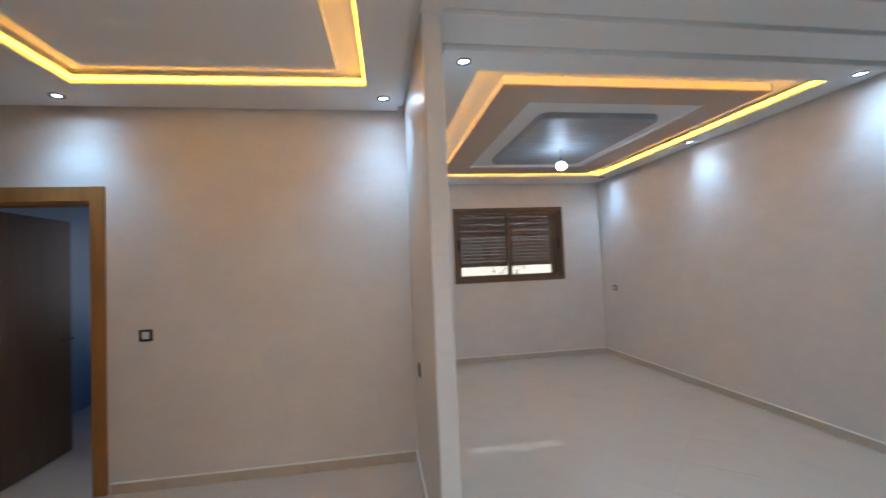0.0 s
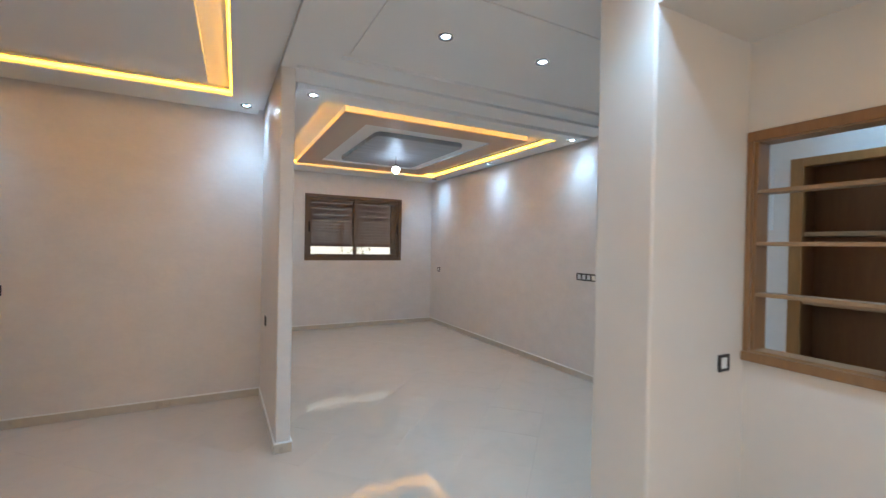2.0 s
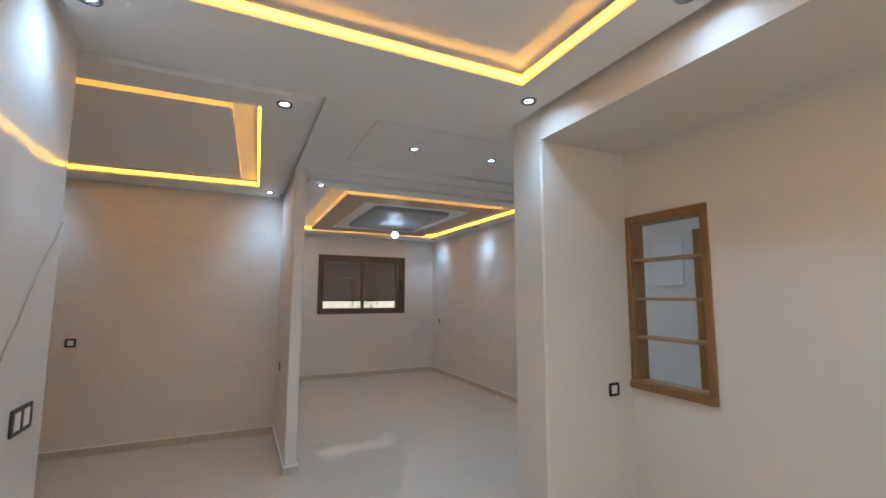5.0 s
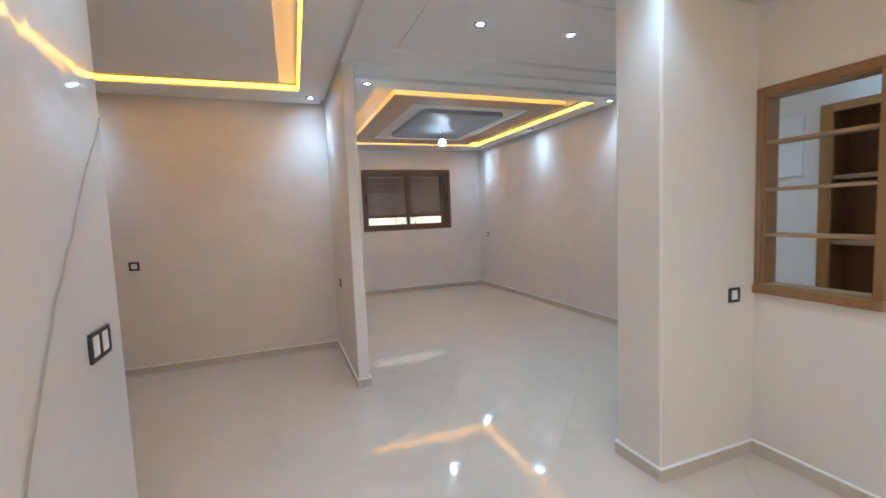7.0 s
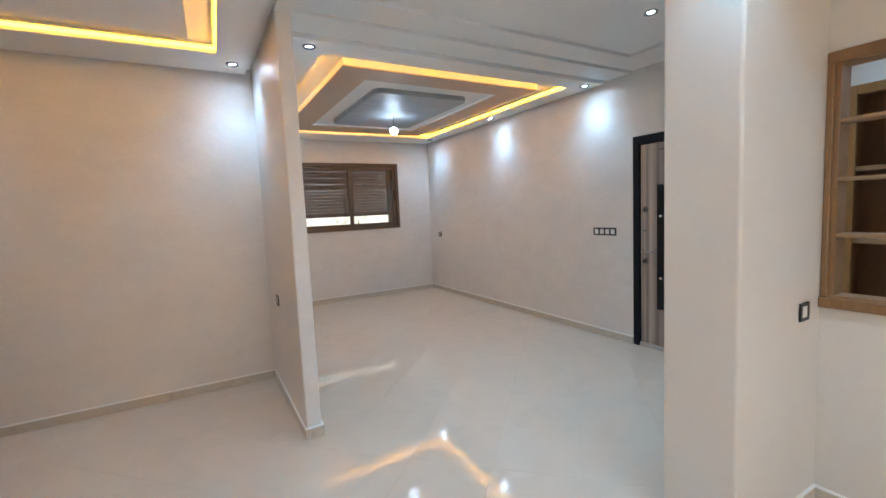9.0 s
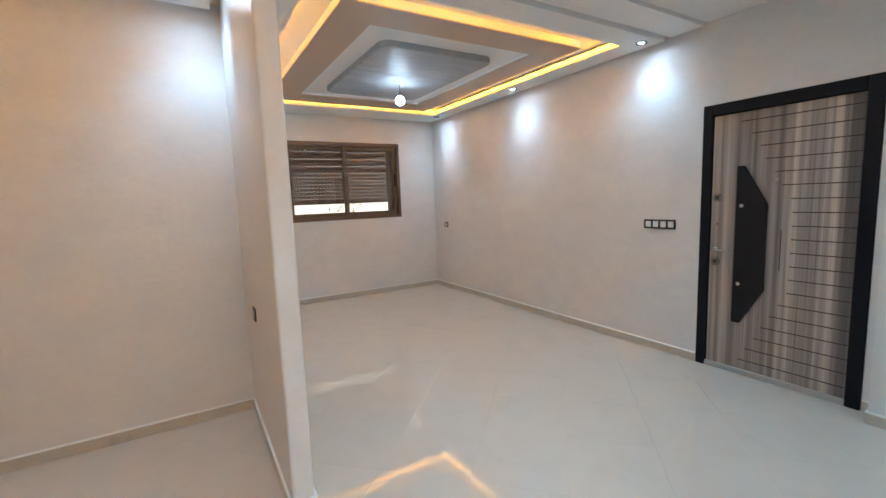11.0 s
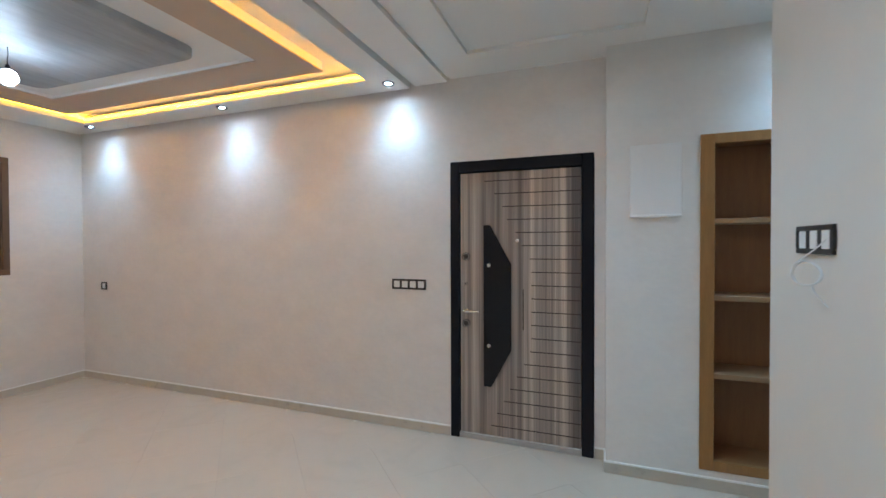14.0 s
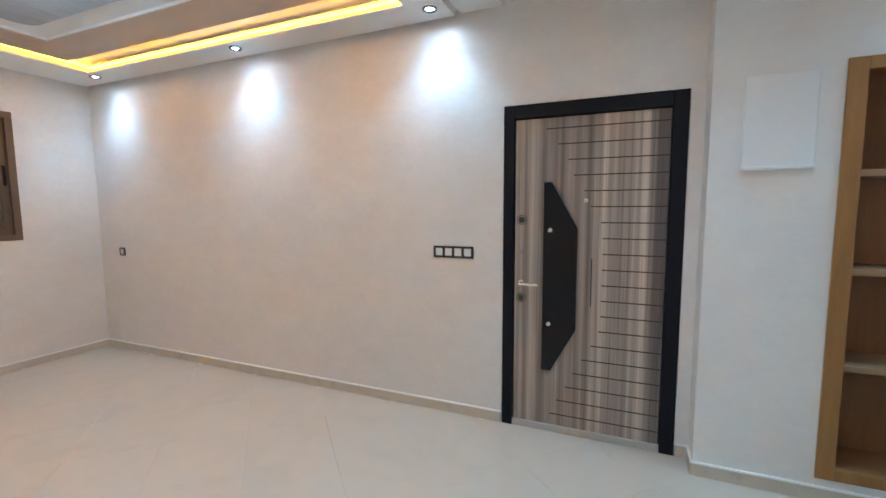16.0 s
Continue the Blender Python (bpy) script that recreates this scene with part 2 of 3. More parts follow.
def mesh_of(name, bm, material, smooth=False):
    bmesh.ops.recalc_face_normals(bm, faces=bm.faces)
    me = bpy.data.meshes.new(name)
    bm.to_mesh(me)
    bm.free()
    me.materials.append(material)
    if smooth:
        me.shade_smooth()
    return me


def part(name, bm, material, parent, label="", smooth=False):
    ob = new(name, mesh_of(name, bm, material, smooth))
    ob.parent = parent
    if label:
        tagged(ob, label)
    return ob


def structure(name, bm, material, label, category):
    return tagged(new(name, mesh_of(name, bm, material)), label, category, kind="structure")


def thing(name, m, label, category, group=""):
    ob = new(name)
    ob.empty_display_size = 0.1
    ob.matrix_world = m
    return tagged(ob, label, category, group)


def tube(name, points, radius, material, parent=None, smooth_curve=True):
    cu = bpy.data.curves.new(name, "CURVE")
    cu.dimensions = "3D"
    cu.bevel_depth = radius
    cu.bevel_resolution = 2
    sp = cu.splines.new("NURBS" if smooth_curve else "POLY")
    sp.points.add(len(points) - 1)
    for p, c in zip(sp.points, points):
        p.co = (*c, 1)
    if smooth_curve:
        sp.use_endpoint_u = True
        sp.order_u = 3
    cu.materials.append(material)
    ob = new(name, cu)
    ob.parent = parent
    return ob


B = bmesh.new

# plan of the place, in metres
EAST, STUB, NORTH = 3.657, 3.488, 6.52
PART_W, PART_E, PART_S = 0.31, 0.412, 2.137
LEFT_N, LEFT_W, BACK_W, LW_END = 3.455, -3.4, -0.843, 0.455
COL_W, COL_S, COL_N, NICHE_W, NICHE_E = 1.576, 0.122, 0.435, 2.297, 2.412
BACK_S, TOP = -4.6, 3.0
SOFFIT, BEAM, RING, PANELZ, GAPZ, COVE = 2.728, 2.755, 2.772, 2.789, 2.79, 2.772

# ---- walls ----
WIN = (1.232, 3.015, 1.202, 2.361)
bm = B()
y0, y1 = NORTH, NORTH + 0.2
box(bm, PART_W, WIN[0], y0, y1, 0, TOP)
box(bm, WIN[1], EAST + 0.2, y0, y1, 0, TOP)
box(bm, WIN[0], WIN[1], y0, y1, 0, WIN[2])
box(bm, WIN[0], WIN[1], y0, y1, WIN[3], TOP)
structure("wall_north", bm, M_WALL, "pearl off-white painted wall with a window", "wall")

DOOR = (1.053, 2.109, 2.13)
bm = B()
x0, x1 = EAST, EAST + 0.2
box(bm, x0, x1, 0.98, DOOR[0], 0, TOP)
box(bm, x0, x1, DOOR[1], NORTH, 0, TOP)
box(bm, x0, x1, DOOR[0], DOOR[1], DOOR[2], TOP)
structure("wall_east", bm, M_WALL, "pearl off-white painted wall beside the entrance door", "wall")

SHELF = (-0.30, 0.444, 0.125, 2.149)
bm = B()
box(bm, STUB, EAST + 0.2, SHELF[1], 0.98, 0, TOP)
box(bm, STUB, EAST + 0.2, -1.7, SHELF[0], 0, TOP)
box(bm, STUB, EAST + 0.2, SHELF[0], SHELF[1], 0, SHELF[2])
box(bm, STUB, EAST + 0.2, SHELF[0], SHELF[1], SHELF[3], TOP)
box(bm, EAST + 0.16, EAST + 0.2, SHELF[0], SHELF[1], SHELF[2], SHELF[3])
structure("wall_stub", bm, M_PIER, "pier wall with a built-in shelf, paint lightened for lamp light", "wall")

bm = B()
box(bm, PART_W, PART_E, PART_S, NORTH, 0, TOP, bev=0.013, seg=3)
structure("wall_partition", bm, M_WALL, "thin pale partition wall between two rooms", "wall")

LD = (-2.745, -1.92, 2.075)
bm = B()
y0, y1 = LEFT_N, LEFT_N + 0.14
box(bm, LEFT_W, LD[0], y0, y1, 0, TOP)
box(bm, LD[1], PART_W, y0, y1, 0, TOP)
box(bm, LD[0], LD[1], y0, y1, LD[2], TOP)
structure("wall_side_room_north", bm, M_WALL, "pearl off-white painted wall with a wooden door", "wall")

bm = B()
box(bm, LEFT_W - 0.2, LEFT_W, 0.16, LEFT_N + 0.14, 0, TOP)
structure("wall_side_room_west", bm, M_WALL, "plain pale painted wall", "wall")

bm = B()
box(bm, LEFT_W, BACK_W - 0.12, LW_END - 0.12, LW_END, 0, TOP)
box(bm, BACK_W - 0.12, BACK_W, BACK_S, LW_END, 0, TOP, bev=0.006, seg=2)
structure("wall_back_west", bm, M_GLOSS, "glossy pearl painted wall with a loose cable", "wall")

# unseen back wall, its opening added to hold the fill lamp
bm = B()
box(bm, BACK_W - 0.12, -0.82, BACK_S - 0.2, BACK_S, 0, TOP)
box(bm, 1.52, EAST + 0.2, BACK_S - 0.2, BACK_S, 0, TOP)
box(bm, -0.82, 1.52, BACK_S - 0.2, BACK_S, 2.28, TOP)
# added panel that keeps the sun out of the opening
box(bm, BACK_W - 0.12, 1.66, BACK_S - 0.3, BACK_S - 0.2, 0, TOP)
structure("wall_back_south", bm, M_CREAM, "plain cream painted wall out of view, opening added for a fill lamp", "wall")

bm = B()
box(bm, COL_W, NICHE_E, COL_S, COL_N, 0, TOP, bev=0.016, seg=4)
structure("wall_column", bm, M_CREAM, "cream painted pillar beside a recessed bay", "wall")

NI = (-0.425, 0.098, 0.995, 2.068)
bm = B()
box(bm, NICHE_W, NICHE_E, NI[1], COL_S, 0, TOP)
box(bm, NICHE_W, NICHE_E, BACK_S, NI[0], 0, TOP)
box(bm, NICHE_W, NICHE_E, NI[0], NI[1], 0, NI[2])
box(bm, NICHE_W, NICHE_E, NI[0], NI[1], NI[3], TOP)
structure("wall_niche", bm, M_CREAM, "cream painted wall with a pierced wooden shelf opening", "wall")

bm = B()
box(bm, NICHE_E, STUB, -1.7, -1.55, 0, TOP)
structure("wall_corridor_end", bm, M_WALL, "plain pale wall closing the passage", "wall")

# side room beyond the wooden door, with its own window opening to the sky
bm = B()
y0, y1 = NORTH, NORTH + 0.2
box(bm, LEFT_W, -3.1, y0, y1, 0, TOP)
box(bm, -1.3, PART_W, y0, y1, 0, TOP)
box(bm, -3.1, -1.3, y0, y1, 0, 1.0)
box(bm, -3.1, -1.3, y0, y1, 2.3, TOP)
structure("wall_far_room_north", bm, M_BLUE, "wall with a window opening, blue daylight put into its colour", "wall")
bm = B()
box(bm, LEFT_W - 0.2, LEFT_W, LEFT_N + 0.14, NORTH + 0.2, 0, TOP)
structure("wall_far_room_west", bm, M_BLUE, "plain wall of the room beyond, blue daylight put into its colour", "wall")


# ---- ceilings ----
def frame_boxes(bm, ox0, ox1, oy0, oy1, ix0, ix1, iy0, iy1, z0, z1):
    box(bm, ox0, ox1, oy0, iy0, z0, z1)
    box(bm, ox0, ox1, iy1, oy1, z0, z1)
    box(bm, ox0, ix0, iy0, iy1, z0, z1)
    box(bm, ix1, ox1, iy0, iy1, z0, z1)


def led_run(x0, x1, y0, y1, m=None, north_lift=0.0):
    """Four amber light strips on the inner faces of a cove, each under a narrow lip added to keep its light off the
    cove ceiling.
    """
    zs = (SOFFIT + 0.022, SOFFIT + 0.042)
    t, lip = 0.010, 0.022
    for b, c in (((x0, x1, y0, y0 + t), (x0, x1, y0, y0 + lip)), ((x0, x1, y1 - t, y1), (x0, x1, y1 - lip, y1)),
                 ((x0, x0 + t, y0 + t, y1 - t), (x0, x0 + lip, y0 + lip, y1 - lip)), ((x1 - t, x1, y0 + t, y1 - t), (x1 - lip, x1, y0 + lip, y1 - lip))):
        bm, lip_bm = B(), B()
        up = north_lift if b[2] > y0 + 0.5 else 0.0
        box(bm, *b, zs[0] + up, zs[1] + up)
        box(lip_bm, *c, zs[1] + up + 0.004, zs[1] + up + 0.010)
        if m:
            bm.transform(m)
            lip_bm.transform(m)
        tagged(new("led_strip", mesh_of("led_strip", bm, M_LED)), "glowing amber light strip inside a ceiling cove", "light strip", "cove light strips")
        structure("strip_shield", lip_bm, M_CEIL, "narrow white lip added inside a ceiling cove to shield it from the strip", "trim")


bm = B()
box(bm, LEFT_W - 0.2, EAST + 0.2, BACK_S - 0.2, NORTH + 0.2, TOP, TOP + 0.2)
structure("roof_slab", bm, M_CEIL, "plain concrete slab above the ceilings", "ceiling")

# main room: dropped rim, cove, floating panel
MC = (0.725, 3.352, 2.675, 5.93)
bm = B()
box(bm, PART_E, EAST, 2.43, NORTH, COVE + 0.03, TOP)
frame_boxes(bm, PART_E, EAST, 2.46, NORTH, 0.50, 3.58, 2.47, 6.44, GAPZ, COVE + 0.03)
frame_boxes(bm, 0.472, 3.612, 2.43, 6.468, *MC, SOFFIT, COVE + 0.03)
structure("ceiling_main", bm, M_CEIL, "white stepped plaster ceiling with a lit cove", "ceiling")
led_run(*MC, north_lift=0.022)
bm = B()
frame_boxes(bm, 0.965, 3.105, 2.885, 5.76, 1.26, 2.81, 3.19, 5.40, 2.743, COVE + 0.03)
structure("ceiling_main_core", bm, M_CEIL, "white plaster sides of the floating ceiling panel", "ceiling")
bm = B()
frame_boxes(bm, 0.962, 3.108, 2.882, 5.763, 1.263, 2.807, 3.193, 5.397, 2.735, 2.743)
structure("ceiling_main_panel", bm, M_BROWN, "beige-brown plaster panel floating inside the cove", "ceiling")
bm = B()
box(bm, 1.26, 2.81, 3.19, 5.40, 2.765, COVE + 0.03)
structure("ceiling_main_frame", bm, M_CEIL, "white plaster border round the ceiling centre", "ceiling")


def rounded_slab(bm, x0, x1, y0, y1, z0, z1, r, bev):
    pts = []
    for cx, cy, a0 in ((x1 - r, y1 - r, 0), (x0 + r, y1 - r, 90), (x0 + r, y0 + r, 180), (x1 - r, y0 + r, 270)):
        for k in range(7):
            a = radians(a0 + 15 * k)
            pts.append((cx + r * math.cos(a), cy + r * math.sin(a)))
    cx, cy = (x0 + x1) / 2, (y0 + y1) / 2
    rings = []
    for z, s in ((z1, 0.0), (z0 + bev, 0.0), (z0, bev)):
        fx, fy = 1 - 2 * s / (x1 - x0), 1 - 2 * s / (y1 - y0)
        rings.append([bm.verts.new((cx + (x - cx) * fx, cy + (y - cy) * fy, z)) for x, y in pts])
    for a, b in zip(rings, rings[1:]):
        for i in range(len(pts)):
            bm.faces.new((a[i], a[(i + 1) % len(pts)], b[(i + 1) % len(pts)], b[i]))
    bm.faces.new(rings[-1])
    return bm


bm = B()
rounded_slab(bm, 1.475, 2.60, 3.47, 5.12, 2.712, 2.765, 0.10, 0.008)
structure("ceiling_main_centre", bm, M_SILVER, "brushed silver-grey painted ceiling centre with rounded corners", "ceiling")

# beams, hall
bm = B()
box(bm, PART_E, EAST, 2.13, 2.405, BEAM, TOP)
box(bm, PART_E, EAST, 2.405, 2.43, BEAM + 0.022, TOP)
structure("beam_hall_north", bm, M_CEIL, "white plaster beam across the hall", "beam")
bm = B()
box(bm, PART_W, PART_E, 0.55, PART_S, BEAM - 0.004, TOP)
structure("beam_partition", bm, M_CEIL, "white plaster beam continuing a partition", "beam")
bm = B()
box(bm, LEFT_W, COL_W, 0.18, 0.55, BEAM, TOP)
structure("beam_back", bm, M_CEIL, "white plaster beam across the ceiling", "beam")
bm = B()
frame_boxes(bm, PART_E, EAST, 0.55, 2.108, 0.665, 3.285, 0.775, 1.86, RING, TOP)
frame_boxes(bm, 0.665, 3.285, 0.775, 1.86, 0.712, 3.238, 0.822, 1.813, RING + 0.026, TOP)
box(bm, 0.712, 3.238, 0.822, 1.813, PANELZ, TOP)
box(bm, PART_E, EAST, 2.108, 2.13, RING + 0.015, TOP)
box(bm, COL_W, STUB, -1.55, 0.55, RING, TOP)
structure("ceiling_hall", bm, M_CEIL, "white plaster ceiling with a shallow framed recess", "ceiling")

# side room: its cove sits a little askew to the walls
def ring(bm, outer, inner, z0, z1):
    """A flat frame between two four-cornered outlines."""
    for k in range(4):
        a, b, c, d = outer[k], outer[(k + 1) % 4], inner[(k + 1) % 4], inner[k]
        lo = [bm.verts.new((*p, z0)) for p in (a, b, c, d)]
        hi = [bm.verts.new((*p, z1)) for p in (a, b, c, d)]
        bm.faces.new(lo)
        bm.faces.new(hi[::-1])
        for n in range(4):
            bm.faces.new((lo[n], hi[n], hi[(n + 1) % 4], lo[(n + 1) % 4]))


def corners(x0, x1, y0, y1):
    return [(x0, y0), (x1, y0), (x1, y1), (x0, y1)]


ASKEW = radians(-1.7)


def skewed(p):
    dx, dy = p[0] - 0.02, p[1] - 2.955
    return (0.02 + dx * math.cos(ASKEW) - dy * math.sin(ASKEW), 2.955 + dx * math.sin(ASKEW) + dy * math.cos(ASKEW))


LC = (-1.79, 0.02, 0.80, 2.955)
inner = [skewed(p) for p in corners(*LC)]
bm = B()
box(bm, LEFT_W, PART_W, 0.55, LEFT_N, COVE + 0.03, TOP)
frame_boxes(bm, LEFT_W, PART_W, 0.55, LEFT_N, LEFT_W + 0.09, 0.22, 0.60, LEFT_N - 0.09, GAPZ, COVE + 0.03)
ring(bm, corners(LEFT_W + 0.06, 0.252, 0.572, LEFT_N - 0.06), inner, SOFFIT, COVE + 0.03)
pc = [skewed(p) for p in corners(LC[0] + 0.17, LC[1] - 0.17, LC[2] + 0.17, LC[3] - 0.17)]
lo = [bm.verts.new((*p, 2.762)) for p in pc]
hi = [bm.verts.new((*p, COVE + 0.03)) for p in pc]
bm.faces.new(lo)
for n in range(4):
    bm.faces.new((lo[n], hi[n], hi[(n + 1) % 4], lo[(n + 1) % 4]))
structure("ceiling_side_room", bm, M_CEIL, "white plaster ceiling with a lit cove and floating panel", "ceiling")
cx, cy = skewed((LC[0], LC[2]))
led_run(0, LC[1] - LC[0], 0, LC[3] - LC[2], Matrix.Translation((cx, cy, 0)) @ Matrix.Rotation(ASKEW, 4, "Z"))

# back part of the room
BC = (-0.56, 1.262, -3.9, -0.125)
bm = B()
box(bm, BACK_W, COL_W, BACK_S, 0.18, COVE + 0.03, TOP)
frame_boxes(bm, BACK_W, COL_W, BACK_S, 0.18, BACK_W + 0.06, COL_W - 0.06, BACK_S + 0.06, 0.15, GAPZ, COVE + 0.03)
frame_boxes(bm, BACK_W + 0.045, COL_W - 0.045, BACK_S + 0.05, 0.18, *BC, SOFFIT, COVE + 0.03)
box(bm, BC[0] + 0.17, BC[1] - 0.17, BC[2] + 0.17, BC[3] - 0.17, 2.775, COVE + 0.03)
structure("ceiling_back", bm, M_CEIL, "white plaster ceiling with a lit cove", "ceiling")
led_run(*BC)
bm = B()
box(bm, COL_W, NICHE_W, BACK_S, COL_S, 2.55, TOP)
structure("ceiling_bay", bm, M_CREAM, "lowered cream ceiling over a recessed bay", "ceiling")
bm = B()
box(bm, LEFT_W, PART_W, LEFT_N + 0.14, NORTH, 2.79, TOP)
structure("ceiling_far_room", bm, M_CEIL, "plain white ceiling of the room beyond", "ceiling")


# ---- skirting ----
def skirting(x0, x1, y0, y1):
    """A beige tile skirting with a white bead on its top; thin side given by the shorter extent."""
    bm = B()
    box(bm, x0, x1, y0, y1, 0.0, 0.07, bev=0.002)
    ob = structure("baseboard", bm, M_SKIRT, "low beige tile skirting with white top bead", "skirting")
    bm = B()
    box(bm, x0 - 0.001, x1 + 0.001, y0 - 0.001, y1 + 0.001, 0.0695, 0.079)
    part("bead", bm, M_BEAD, ob, "white grout bead")


S = 0.011
skirting(PART_E + S, EAST, NORTH - S, NORTH)
skirting(EAST - S, EAST, DOOR[1] + 0.004, NORTH - S)
skirting(EAST - S, EAST, 0.98 + S, DOOR[0] - 0.004)
skirting(STUB, EAST, 0.98, 0.98 + S)
skirting(STUB - S, STUB, -1.55, 0.98 + S)
skirting(PART_E, PART_E + S, PART_S, NORTH)
skirting(PART_W - S, PART_W, PART_S, LEFT_N - S)
skirting(PART_W - S, PART_E + S, PART_S - S, PART_S)
skirting(LD[1] + 0.085, PART_W, LEFT_N - S, LEFT_N)
skirting(LEFT_W, LD[0] - 0.085, LEFT_N - S, LEFT_N)
skirting(LEFT_W, BACK_W, LW_END, LW_END + S)
skirting(BACK_W, BACK_W + S, BACK_S, LW_END + S)
skirting(COL_W - S, COL_W, COL_S, COL_N)
skirting(COL_W - S, NICHE_W - S, COL_S - S, COL_S)
skirting(NICHE_W - S, NICHE_W, BACK_S, COL_S)
skirting(COL_W - S, NICHE_E + S, COL_N, COL_N + S)
skirting(NICHE_E, NICHE_E + S, -1.55, COL_N)


# ---- window ----
def build_window():
    w = tagged(new("window_1"), "bronze aluminium sliding window with a lowered brown shutter", "window", kind="structure")
    W, Z0, Z1 = WIN[1] - WIN[0], WIN[2], WIN[3]
    w.matrix_world = pose(WIN[1], NORTH, 0, 0, 0, 180)

    def ring(bm, a, b, c, d, t, y0, y1, bev=0.003):
        box(bm, a, b, y0, y1, c, c + t, bev)
        box(bm, a, b, y0, y1, d - t, d, bev)
        box(bm, a, a + t, y0, y1, c + t, d - t, bev)
        box(bm, b - t, b, y0, y1, c + t, d - t, bev)
        return bm

    part("window_frame", ring(B(), 0, W, Z0, Z1, 0.055, -0.06, 0.012), M_BRONZE, w)
    mid = W / 2
    for a, b, yy in ((0.05, mid + 0.03, -0.028), (mid - 0.03, W - 0.05, -0.052)):
        s = part("sash", ring(B(), a, b, Z0 + 0.05, Z1 - 0.05, 0.062, yy - 0.011, yy + 0.011), M_BRONZE, w)
        bm = B()
        box(bm, a + 0.06, b - 0.06, yy - 0.002, yy + 0.002, Z0 + 0.11, Z1 - 0.11)
        g = part("pane", bm, M_GLASS, s)
        g.visible_shadow = False
        hx = a + 0.031 if yy > -0.04 else b - 0.031
        bm = B()
        box(bm, hx - 0.012, hx + 0.012, yy + 0.011, yy + 0.02, 1.70, 1.88, 0.004, 2)
        part("handle", bm, M_BLACK, s, "black recessed pull")
    bm = B()
    box(bm, 0, W, -0.24, -0.062, Z0 - 0.03, Z0 - 0.002, 0.004)
    part("window_sill", bm, M_BEAD, w)
    return w


build_window()

# roller shutter behind the glass: slats with slotted links, lowered to leave a strip open
shutter = thing("roller_shutter", pose(WIN[1], NORTH + 0.12, 0, 0, 0, 180), "brown slatted roller shutter lowered behind the window", "shutter")
W = WIN[1] - WIN[0]
def slat_mesh_of(slotted):
    bm = B()
    box(bm, 0.177, W - 0.092, -0.006, 0.006, -0.0247, 0.0247, 0.004)
    if slotted:
        k = 0.182
        while k < W - 0.12:
            box(bm, k, k + 0.022, -0.003, 0.003, 0.020, 0.032)
            k += 0.052
    else:
        box(bm, 0.177, W - 0.092, -0.003, 0.003, 0.020, 0.032)
    return mesh_of("slat", bm, M_SLAT)


open_slat, closed_slat = slat_mesh_of(True), slat_mesh_of(False)
z = WIN[2] + 0.302
for i in range(16):
    if z > WIN[3] - 0.02:
        break
    s = new("slat", open_slat if i < 8 or i % 2 == 1 else closed_slat)
    s.parent = shutter
    s.location = (0, 0, z)
    z += 0.0535
bm = B()
box(bm, 0.177, W - 0.092, -0.010, 0.010, WIN[2] + 0.245, WIN[2] + 0.279, 0.003)
part("bottom_bar", bm, M_SLAT, shutter)
for xx, wide in ((0.001, 0.175), (W - 0.091, 0.09)):
    bm = B()
    box(bm, xx, xx + wide, -0.014, 0.024, WIN[2], WIN[3], 0.002)
    part("guide_rail", bm, M_BRONZE, shutter)

# ---- entrance door ----
door = tagged(new("door_1"), "closed armoured entrance door, grey-brown striped laminate, black frame", "door", kind="structure")
door.matrix_world = pose(EAST, 0, 0, 0, 0, 90)
a, b, h = DOOR
bm = B()
box(bm, a + 0.003, a + 0.082, -0.10, 0.014, 0, h - 0.003, 0.004)
box(bm, b - 0.073, b - 0.003, -0.10, 0.014, 0, h - 0.003, 0.004)
box(bm, a + 0.082, b - 0.073, -0.10, 0.014, h - 0.088, h - 0.003, 0.004)
part("door_frame", bm, M_BLACK, door, "black steel frame")
la, lb, lh = a + 0.086, b - 0.077, h - 0.092
bm = B()
box(bm, la, lb, -0.07, -0.012, 0.016, lh, 0.003)
leaf = part("leaf", bm, M_STRIPE, door, "grey-brown laminate with upright streaks")
lw = lb - la
starts = (0.215, 0.30, 0.37, 0.41, 0.48, 0.53, 0.595, 0.61, 0.61, 0.61, 0.61, 0.61, 0.61, 0.60, 0.55, 0.49, 0.43, 0.38, 0.32, 0.27)
for i, s in enumerate(starts):
    z = lh - 0.068 - 0.0975 * i
    bm = B()
    box(bm, la + 0.004, lb - s * lw, -0.013, -0.0105, z - 0.0035, z + 0.0035)
    part("groove", bm, M_GROOVE, leaf)
bm = B()
prism(bm, [(1.842, 1.637), (1.795, 1.637), (1.634, 1.345), (1.634, 0.70), (1.785, 0.418), (1.842, 0.418)], -0.012, 0.016)
bmesh.ops.bevel(bm, geom=list(bm.edges), offset=0.003, segments=1, affect="EDGES")
plate = part("pull_plate", bm, M_PLATE, leaf, "black six-sided plate")
for z in (1.335, 0.73):
    bm = B()
    lathe(bm, [(0.014, 0.016), (0.014, 0.021), (0.009, 0.024)], 16, "y")
    for v in bm.verts:
        v.co += Vector((1.80, 0, z))
    part("stud", bm, M_CHROME, leaf)
